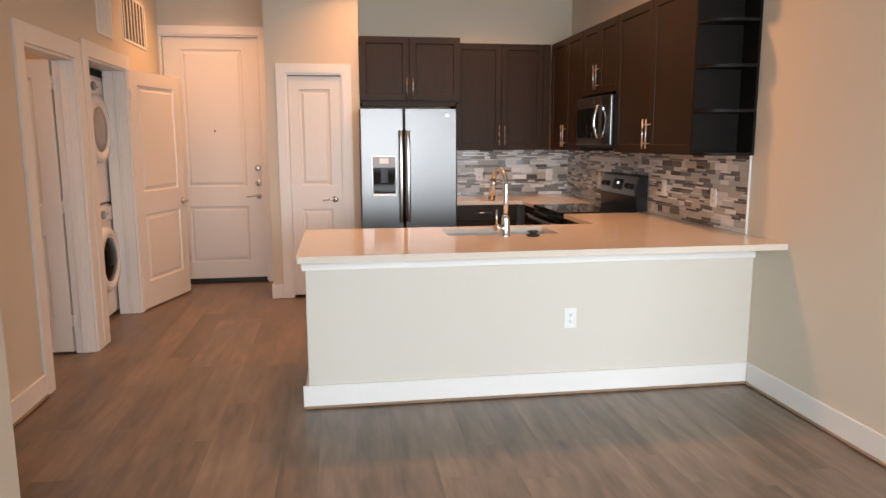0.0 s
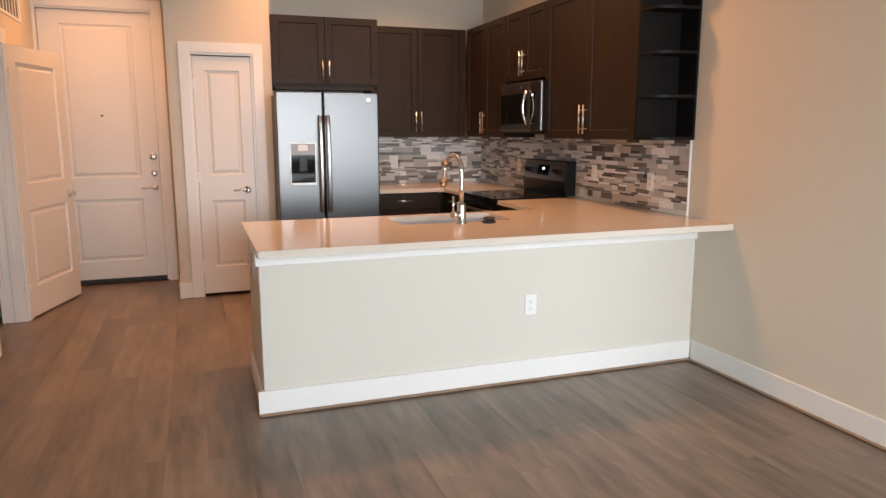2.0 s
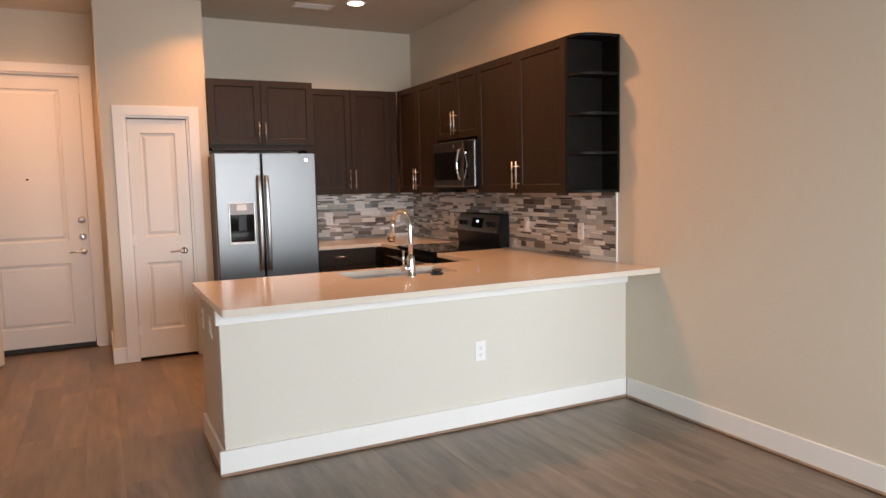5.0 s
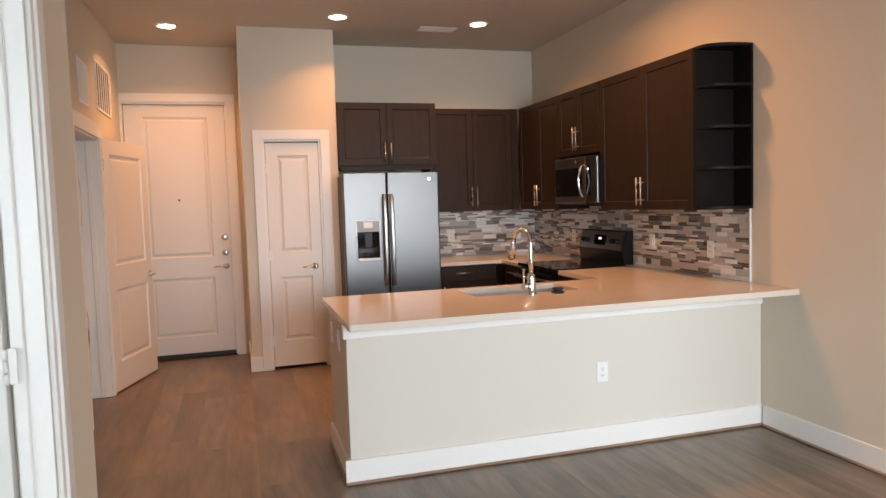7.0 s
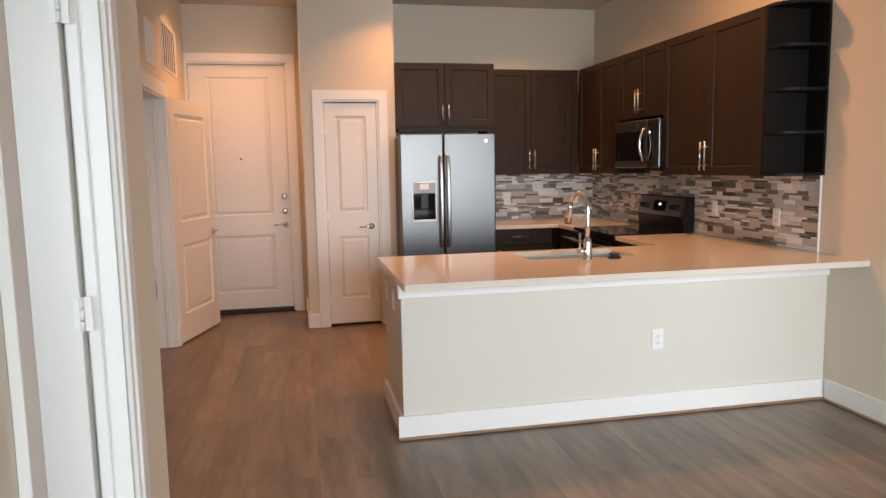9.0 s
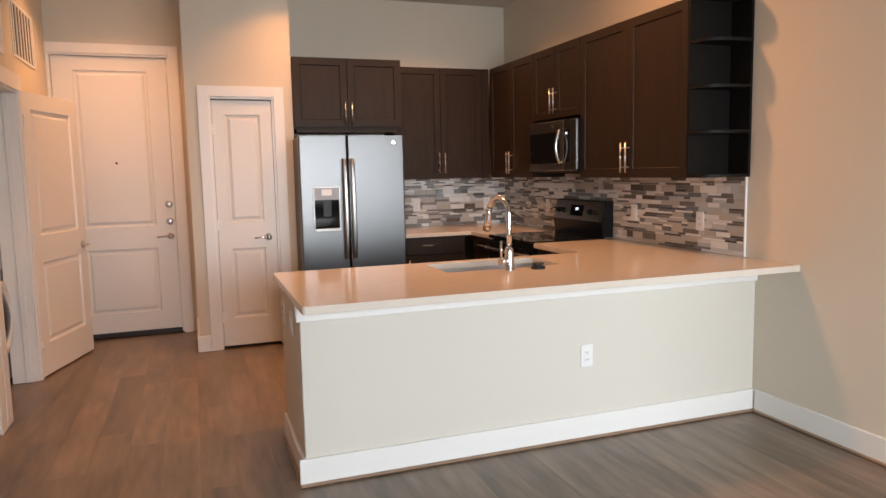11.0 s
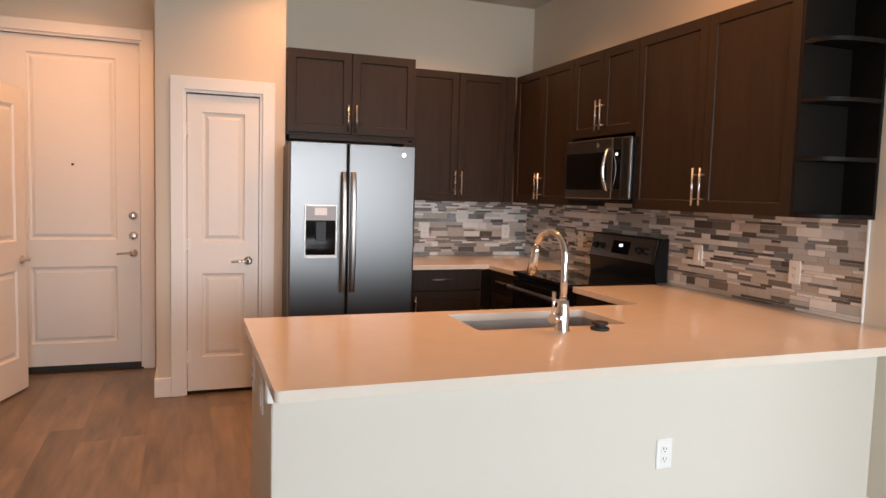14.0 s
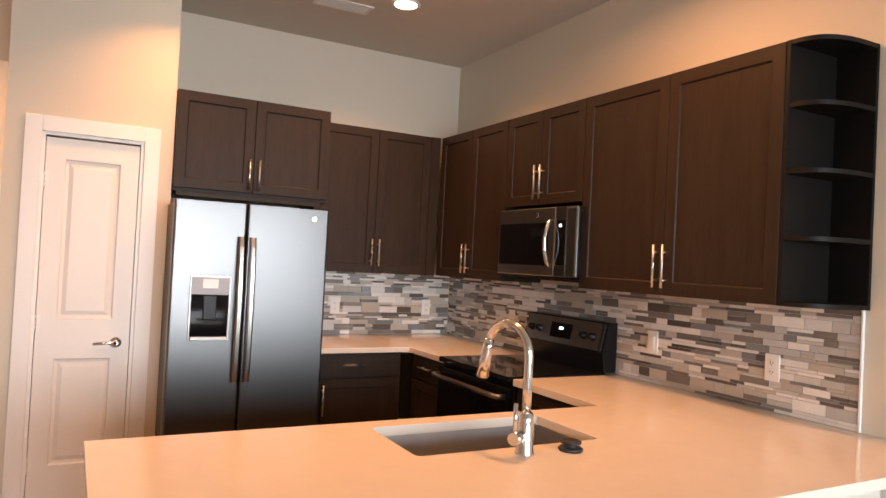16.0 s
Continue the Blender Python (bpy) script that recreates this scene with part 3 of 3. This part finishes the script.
dl, dr = fridge_door(0, SPLIT - 0.003), fridge_door(SPLIT + 0.003, FW)
part("grille", boxes((0.01, 0.02, 0.003, FW - 0.01, 0.074, 0.065)), M_BLACK, fr)
for d, x in ((dl, SPLIT - 0.032), (dr, SPLIT + 0.032)):
    bm = bmesh.new()
    n = 14
    rings = []
    for k in range(n + 1):
        u = k / n
        z, y = 0.75 + 0.82 * u, -0.022 - 0.030 * math.sin(math.pi * u) ** 0.6
        rings.append([bm.verts.new((x + sx * 0.019, y + sy * 0.008, z)) for sx, sy in ((-1, 0.6), (-0.5, -1), (0.5, -1), (1, 0.6), (0, 1))])
    for a, b in zip(rings, rings[1:]):
        for k in range(5):
            bm.faces.new((a[k], a[(k + 1) % 5], b[(k + 1) % 5], b[k]))
    bm.faces.new(rings[0])
    bm.faces.new(rings[-1][::-1])
    bmesh.ops.recalc_face_normals(bm, faces=bm.faces[:])
    for z in (0.77, 1.54):
        box(bm, x - 0.01, -0.02, z - 0.012, x + 0.01, 0.002, z + 0.012)
    part("handle", bm, M_SLATE, d, "dark stainless bowed handle")
DX0, DX1, DZ0, DZ1 = 0.10, 0.322, 0.985, 1.345
disp = part("dispenser", boxes((DX0, -0.006, DZ0, DX0 + 0.012, 0.002, DZ1), (DX1 - 0.012, -0.006, DZ0, DX1, 0.002, DZ1), (DX0 + 0.012, -0.006, DZ1 - 0.012, DX1 - 0.012, 0.002, DZ1), (DX0 + 0.012, -0.014, DZ0, DX1 - 0.012, 0.002, DZ0 + 0.022), bevel=0.003), M_SLATE, dl, "steel-framed water and ice dispenser")
part("control_panel", boxes((DX0 + 0.012, -0.004, 1.24, DX1 - 0.012, 0.001, DZ1 - 0.012)), M_GREY, disp)
part("screen", boxes((DX0 + 0.07, -0.006, 1.275, DX1 - 0.07, -0.004, 1.325)), M_PLASTIC, disp)
part("recess", boxes((DX0 + 0.012, -0.0035, DZ0 + 0.022, DX1 - 0.012, 0.001, 1.24)), M_GLASSBLK, disp, "black dispenser recess")
part("paddle", boxes((DX0 + 0.075, -0.010, 1.10, DX1 - 0.075, -0.004, 1.235), bevel=0.004), M_BLACK, disp)
part("badge", lathe(bmesh.new(), [(0.017, 0), (0.017, 0.003), (0.013, 0.004)], pose(FW - 0.09, 0, 1.70, 90), 24), M_CHROME, dr, "round chrome badge")

# ---- microwave over the range ----
mw = thing("microwave", pose(2.51, 6.225, 1.424, 0, 0, -90), "stainless over-range microwave with a black window", "microwave")
MW, MH = 0.765, 0.40
part("case", boxes((0.0, 0.03, 0, MW, XR - 2.51 - 0.01, MH), bevel=0.002), M_BLACK, mw)
dm = part("door", boxes((0, 0, 0.012, 0.57, 0.03, MH), bevel=0.004), M_SLATE, mw, "dark stainless door")
part("window", boxes((0.018, -0.003, 0.07, 0.515, 0.001, 0.315), bevel=0.001), M_GLASSBLK, dm, "black glass window")
pm = part("control_panel", box(boxes((0.573, 0, 0.012, 0.672, 0.03, MH), bevel=0.003), 0.672, -0.004, 0.012, MW, 0.03, MH, bevel=0.012, seg=3), M_STEEL, mw)
part("keypad", boxes((0.585, -0.003, 0.075, 0.665, 0.001, 0.325), bevel=0.001), M_GLASSBLK, pm)
part("clock", boxes((0.612, -0.0045, 0.286, 0.617, -0.003, 0.304), (0.625, -0.0045, 0.286, 0.634, -0.003, 0.304)), M_DISPLAY, pm)
part("handle", sweep(bmesh.new(), [(0.545, 0.0, 0.07)] + [(0.545, -0.02 - 0.03 * math.sin(math.pi * k / 8), 0.075 + 0.245 * k / 8) for k in range(9)] + [(0.545, 0.0, 0.325)], 0.012, 12), M_CHROME, dm, "bright bowed handle")
part("badge", lathe(bmesh.new(), [(0.014, 0), (0.014, 0.002), (0.01, 0.003)], pose(0.40, 0, 0.36, 90), 20), M_CHROME, dm)
part("vent_grille", boxes((0.02, 0.034, -0.012, MW - 0.02, 0.30, -0.001)), M_BLACK, mw)

# ---- range ----
rg = thing("range", pose(FX - 0.03, RY1 - 0.004, 0, 0, 0, -90), "black and stainless electric range with a glass cooktop", "range")
RW, RD = RY1 - RY0 - 0.008, XR - FX + 0.03 - 0.02
part("body", boxes((0, 0.04, 0.05, RW, RD, 0.885), bevel=0.003), M_BLACK, rg)
part("cooktop", boxes((-0.0, 0.0, 0.888, RW, RD - 0.07, 0.918), bevel=0.006), M_GLASSBLK, rg, "black glass cooktop")
od = part("oven_door", boxes((0.004, 0.0, 0.24, RW - 0.004, 0.038, 0.86), bevel=0.006), M_GLASSBLK, rg, "black glass oven door")
part("handle", sweep(bmesh.new(), [(0.02, 0.0, 0.815), (0.03, -0.045, 0.815), (0.08, -0.052, 0.815), (RW - 0.08, -0.052, 0.815), (RW - 0.03, -0.045, 0.815), (RW - 0.02, 0.0, 0.815)], 0.014, 14), M_SLATE, od, "stainless bar handle")
part("drawer", boxes((0.004, 0.002, 0.06, RW - 0.004, 0.038, 0.23), bevel=0.005), M_BLACK, rg)
bm = bmesh.new()
prof = [(RD - 0.085, 0.918), (RD - 0.10, 1.03), (RD - 0.06, 1.195), (RD, 1.195), (RD, 0.918)]
lo, hi = [bm.verts.new((0, y, z)) for y, z in prof], [bm.verts.new((RW, y, z)) for y, z in prof]
bm.faces.new(lo)
bm.faces.new(hi[::-1])
for k in range(5):
    bm.faces.new((lo[(k + 1) % 5], lo[k], hi[k], hi[(k + 1) % 5]))
bmesh.ops.recalc_face_normals(bm, faces=bm.faces[:])
bg = part("backguard", bm, M_BLACK, rg, "black backguard")
TILTED = lambda x, z: pose(x, RD - 0.10 + (z - 1.03) * 0.2424, z, -13.6)   # on the sloping panel
part("fascia", boxes((0.012, -0.004, 0.0, RW - 0.04, 0.0, 0.155)), M_SLATE, bg, "dark stainless fascia", TILTED(0, 1.035))
part("display", boxes((-0.10, -0.006, -0.045, 0.10, -0.0035, 0.045)), M_GLASSBLK, bg, "", TILTED(0.36, 1.11))
part("clock", boxes((-0.018, -0.008, 0.004, -0.012, -0.006, 0.022), (-0.006, -0.008, 0.004, 0.004, -0.006, 0.022), (0.009, -0.008, 0.004, 0.019, -0.006, 0.022)), M_DISPLAY, bg, "pale lit clock digits", TILTED(0.36, 1.11))
for x in (0.075, 0.155, 0.575, 0.655):
    part("knob", lathe(bmesh.new(), [(0.024, 0), (0.024, 0.006), (0.019, 0.010), (0.017, 0.03), (0.012, 0.032)], TILTED(x, 1.105) @ pose(0, -0.004, 0, 90), 20), M_BLACK, bg, "black control knob")
part("end_strip", boxes((RW - 0.036, -0.005, 0.0, RW - 0.014, 0.0, 0.16), bevel=0.002), M_STEEL, bg, "bright steel end strip", TILTED(0, 1.03))


# ---- laundry closet: stacked washer and dryer ----
def machine(name, z0, label, dark, dz):
    w = 0.68
    a = thing(name, pose(XH - 0.19, 5.93, z0, 0, 0, 90), label, name)
    part("case", boxes((0, 0, 0.0, w, 0.60, 0.93 if dark else 1.03), bevel=0.012), M_APPL, a)
    part("control_panel", boxes((0.02, -0.012, 0.885 if not dark else 0.80, w - 0.02, 0.0, 0.99 if not dark else 0.915), bevel=0.005), M_PLASTIC, a)
    part("dial", lathe(bmesh.new(), [(0.035, 0), (0.033, 0.02), (0.028, 0.024)], pose(w / 2, -0.012, 0.857 if dark else 0.94, 90), 24), M_GREY, a)
    for x in (0.10, 0.16, 0.46):
        part("button", lathe(bmesh.new(), [(0.011, 0), (0.010, 0.005)], pose(x, -0.012, 0.857 if dark else 0.94, 90), 14), M_GREY, a)
    d = part("door", lathe(bmesh.new(), [(0.27, 0), (0.27, 0.03), (0.25, 0.055), (0.20, 0.06), (0.19, 0.045)], pose(w / 2, 0, dz, 90), 40), M_APPL, a, "round white porthole door")
    part("glass", lathe(bmesh.new(), [(0.19, 0.0), (0.18, 0.05 if dark else 0.046), (0.10, 0.075 if dark else 0.05), (0.03, 0.085 if dark else 0.051)], pose(w / 2, 0, dz, 90), 32), M_GLASSBLK if dark else M_GREY, d)
    return a


machine("washer", 0.03, "white front-load washer with a dark porthole", True, 0.49)
machine("dryer", 0.975, "white front-load dryer stacked on the washer", False, 0.60)


# ---- ceiling lights, vents, plates ----
for k, (lx, ly) in enumerate(LAMPS + UNSEEN):
    c = thing("ceiling_light", pose(lx, ly, CEIL, 180), "round white recessed ceiling downlight, lit", "ceiling light", "recessed downlights")
    part("trim_ring", lathe(bmesh.new(), [(0.092, 0.0), (0.092, 0.003), (0.082, 0.008), (0.072, 0.009), (0.070, 0.004)], seg=40), M_WHITE, c)
    part("diffuser", lathe(bmesh.new(), [(0.068, 0.006), (0.068, 0.0105), (0.06, 0.012)], seg=32), M_LIGHT, c, "glowing lamp disc")


def grille(name, m, w, h, slats, label, upright=True):
    """A louvred register; local x 0..w, z 0..h, facing -y."""
    v = thing(name, m, label, "vent")
    part("frame", boxes((0, -0.008, 0, 0.022, 0, h), (w - 0.022, -0.008, 0, w, 0, h), (0.022, -0.008, 0, w - 0.022, 0, 0.022), (0.022, -0.008, h - 0.022, w - 0.022, 0, h), bevel=0.002), M_WHITE, v)
    # flat dark sheet stands in for the shaded depth of the duct
    part("backing", boxes((0.022, -0.002, 0.022, w - 0.022, -0.0005, h - 0.022)), M_SHADE, v, "dark sheet painted as the shade in the duct")
    for k in range(slats):
        u = (k + 0.5) / slats
        if upright:
            x = 0.022 + u * (w - 0.044)
            part("slat", boxes((x - min(0.009, w / slats * 0.3), -0.008, 0.022, x + min(0.009, w / slats * 0.2), -0.003, h - 0.022)), M_WHITE, v)
        else:
            z = 0.022 + u * (h - 0.044)
            part("slat", boxes((0.022, -0.008, z - 0.004, w - 0.022, -0.003, z + 0.002)), M_WHITE, v)
    return v


grille("wall_vent", pose(XH, 5.91, 2.27, 0, 0, 90), 0.36, 0.32, 9, "white slatted supply vent on the hall wall")
grille("wall_vent", pose(XH, 6.55, 2.31, 0, 0, 90), 0.72, 0.40, 7, "large white return-air grille on the hall wall")
grille("ceiling_vent", pose(1.40, 6.80, CEIL, 90, 0, 0) @ pose(0, 0, 0), 0.36, 0.16, 8, "white ceiling air vent", False)


def outlet(m, label, kind):
    o = thing("wall_outlet" if kind == "outlet" else "light_switch", m, label, "outlet" if kind == "outlet" else "switch")
    w = 0.074 if kind != "triple" else 0.165
    part("plate", boxes((-w / 2, -0.006, -0.06, w / 2, 0, 0.06), bevel=0.003), M_PLASTIC, o)
    if kind == "outlet":
        for z in (-0.02, 0.02):
            s = part("socket", boxes((-0.017, -0.0085, z - 0.0145, 0.017, -0.006, z + 0.0145), bevel=0.001), M_PLASTIC, o)
            part("slots", boxes((-0.008, -0.0092, z - 0.003, -0.0055, -0.0085, z + 0.008), (0.0055, -0.0092, z - 0.003, 0.008, -0.0085, z + 0.006), (-0.002, -0.0092, z - 0.011, 0.002, -0.0085, z - 0.007)), M_GAP, s)
    else:
        for x in ((0,) if kind == "rocker" else (-0.046, 0, 0.046)):
            part("rocker", boxes((x - 0.016, -0.011, -0.033, x + 0.016, -0.006, 0.033), bevel=0.002), M_PLASTIC, o)
    return o


outlet(pose(1.740, HY0, 0.457), "white duplex outlet on the half wall", "outlet")
outlet(pose(HX, 4.63, 0.725, 0, 0, -90), "white outlet on the end of the half wall", "outlet")
outlet(pose(HX, 4.33, 0.725, 0, 0, -90), "white rocker switch on the end of the half wall", "rocker")
outlet(pose(XL, 1.52, 1.07, 0, 0, 90), "white triple rocker switch beside the bedroom door", "triple")
SPX, SPY = XR - 0.011, YB - 0.011
for y, z, k in ((5.23, 1.12, "rocker"), (4.526, 1.10, "outlet"), (6.55, 1.12, "outlet")):
    outlet(pose(SPX, y, z, 0, 0, -90), "white cover plate on the mosaic backsplash", k)
for x in (1.897, 2.656):
    outlet(pose(x, SPY, 1.12), "white cover plate on the mosaic backsplash", "outlet")


# ---- backsplash: linear mosaic, tile by tile ----
def tiling(length, height, rng):
    """Rows of tiles (x, z, w, h, kind): thick courses, some of them split in two thin ones."""
    out, z = [], 0.0
    while z < height - 0.006:
        h = min(rng.choice((0.030, 0.030, 0.0145, 0.0145, 0.046)), height - z)
        x = -rng.uniform(0, 0.12)
        while x < length:
            w = rng.choice((0.075, 0.10, 0.15, 0.15, 0.06, 0.12))
            a, b = max(x, 0), min(x + w, length)
            if b - a > 0.008:
                kind = rng.choices(range(6), (30, 20, 16, 12, 14, 10))[0]
                if h > 0.028 and rng.random() < 0.28:
                    out.append((a, z, b - a, h / 2, rng.choices(range(6), (14, 14, 26, 20, 10, 16))[0]))
                    out.append((a, z + h / 2, b - a, h / 2, kind))
                else:
                    out.append((a, z, b - a, h, kind))
            x += w
        z += h
    return out


rng = random.Random(7)
SB0, SB1 = CZ1 + 0.001, UZ0 - 0.001
splash_r = structure("backsplash_right", boxes((XR - 0.006, 4.152, SB0, XR - 0.001, YB - 0.012, SB1)), M_GROUT, "grey, taupe and white linear mosaic backsplash", "backsplash")
splash_b = structure("backsplash_back", boxes((1.515, YB - 0.006, SB0, XR - 0.012, YB - 0.001, SB1)), M_GROUT, "grey, taupe and white linear mosaic backsplash", "backsplash")
part("edge_strip", boxes((XR - 0.014, 4.141, SB0, XR - 0.001, 4.1515, SB1), bevel=0.002), M_PLASTIC, splash_r, "white edge strip")
shared = {}


def tile_mesh(w, h, kind):
    key = (round(w, 3), round(h, 4), kind)
    if key not in shared:
        g = 0.0008
        shared[key] = mesh_of("tile", boxes((g, -0.005, g, w - g, 0.0, h - g), bevel=0.0007), M_TILES[kind])
    return shared[key]


def lay(parent, m, tiles, nearest):
    rest = {}
    for i, (x, z, w, h, kind) in enumerate(sorted(tiles, key=lambda q: -q[0])):
        if i < nearest:
            o = new("tile", tile_mesh(w, h, kind))
            o.parent = parent
            o.matrix_basis = m @ pose(x, 0, z)
        else:
            rest.setdefault(kind, []).append((x, z, w, h))
    for kind, rows in rest.items():
        vs, fs, g = [], [], 0.0008
        for x, z, w, h in rows:
            b, x0, x1, z0, z1 = len(vs), x + g, x + w - g, z + g, z + h - g
            e2 = 0.0007
            vs += [(x0, 0, z0), (x1, 0, z0), (x1, 0, z1), (x0, 0, z1), (x0 + e2, -0.005, z0 + e2), (x1 - e2, -0.005, z0 + e2), (x1 - e2, -0.005, z1 - e2), (x0 + e2, -0.005, z1 - e2)]
            fs += [(b + 4, b + 5, b + 6, b + 7)] + [(b + k, b + (k + 1) % 4, b + 4 + (k + 1) % 4, b + 4 + k) for k in range(4)]
        me = bpy.data.meshes.new("tiles")
        me.from_pydata(vs, [], fs)
        me.materials.append(M_TILES[kind])
        o = new("tiles", me)
        o.parent = parent
        o.matrix_basis = m
        tagged(o, kind="stuff")


LR = YB - 0.012 - 4.152
lay(splash_r, pose(XR - 0.006, YB - 0.012, SB0, 0, 0, -90), tiling(LR, SB1 - SB0, rng), 290)
lay(splash_b, pose(1.515, YB - 0.006, SB0), tiling(XR - 0.012 - 1.515, SB1 - SB0, rng), 120)

# ---- floor: vinyl planks along the hall ----
floor = structure("floor", boxes((-3.4, YS - T, -0.06, XW + T, YE + 0.6, -0.004)), M_SUB, "grey-brown wood-look vinyl plank floor", "floor")
PW, PL = 0.178, 1.22
planks = {}
x, row = XH - T - 0.05, 0
while x < XW:
    far = YE if x < XR else YW + 0.05
    y = YS - rng.uniform(0, PL)
    while y < far:
        a, b = max(y, YS), min(y + PL, far + (0.2 if x < XR else 0.0))
        if b - a > 0.02:
            key = round(b - a, 3)
            if key not in planks:
                planks[key] = mesh_of("plank", boxes((0.0002, 0.0002, -0.004, PW - 0.0002, b - a - 0.0002, 0.0)), M_FLOOR)
            o = new("plank", planks[key])
            o.parent = floor
            o.matrix_basis = pose(x, a, 0)
        y += PL
    x += PW
    row += 1
part("side_room_floor", boxes((-3.3, -0.5, -0.004, XH - T - 0.052, 7.3, -0.001)), M_FLOOR, floor)
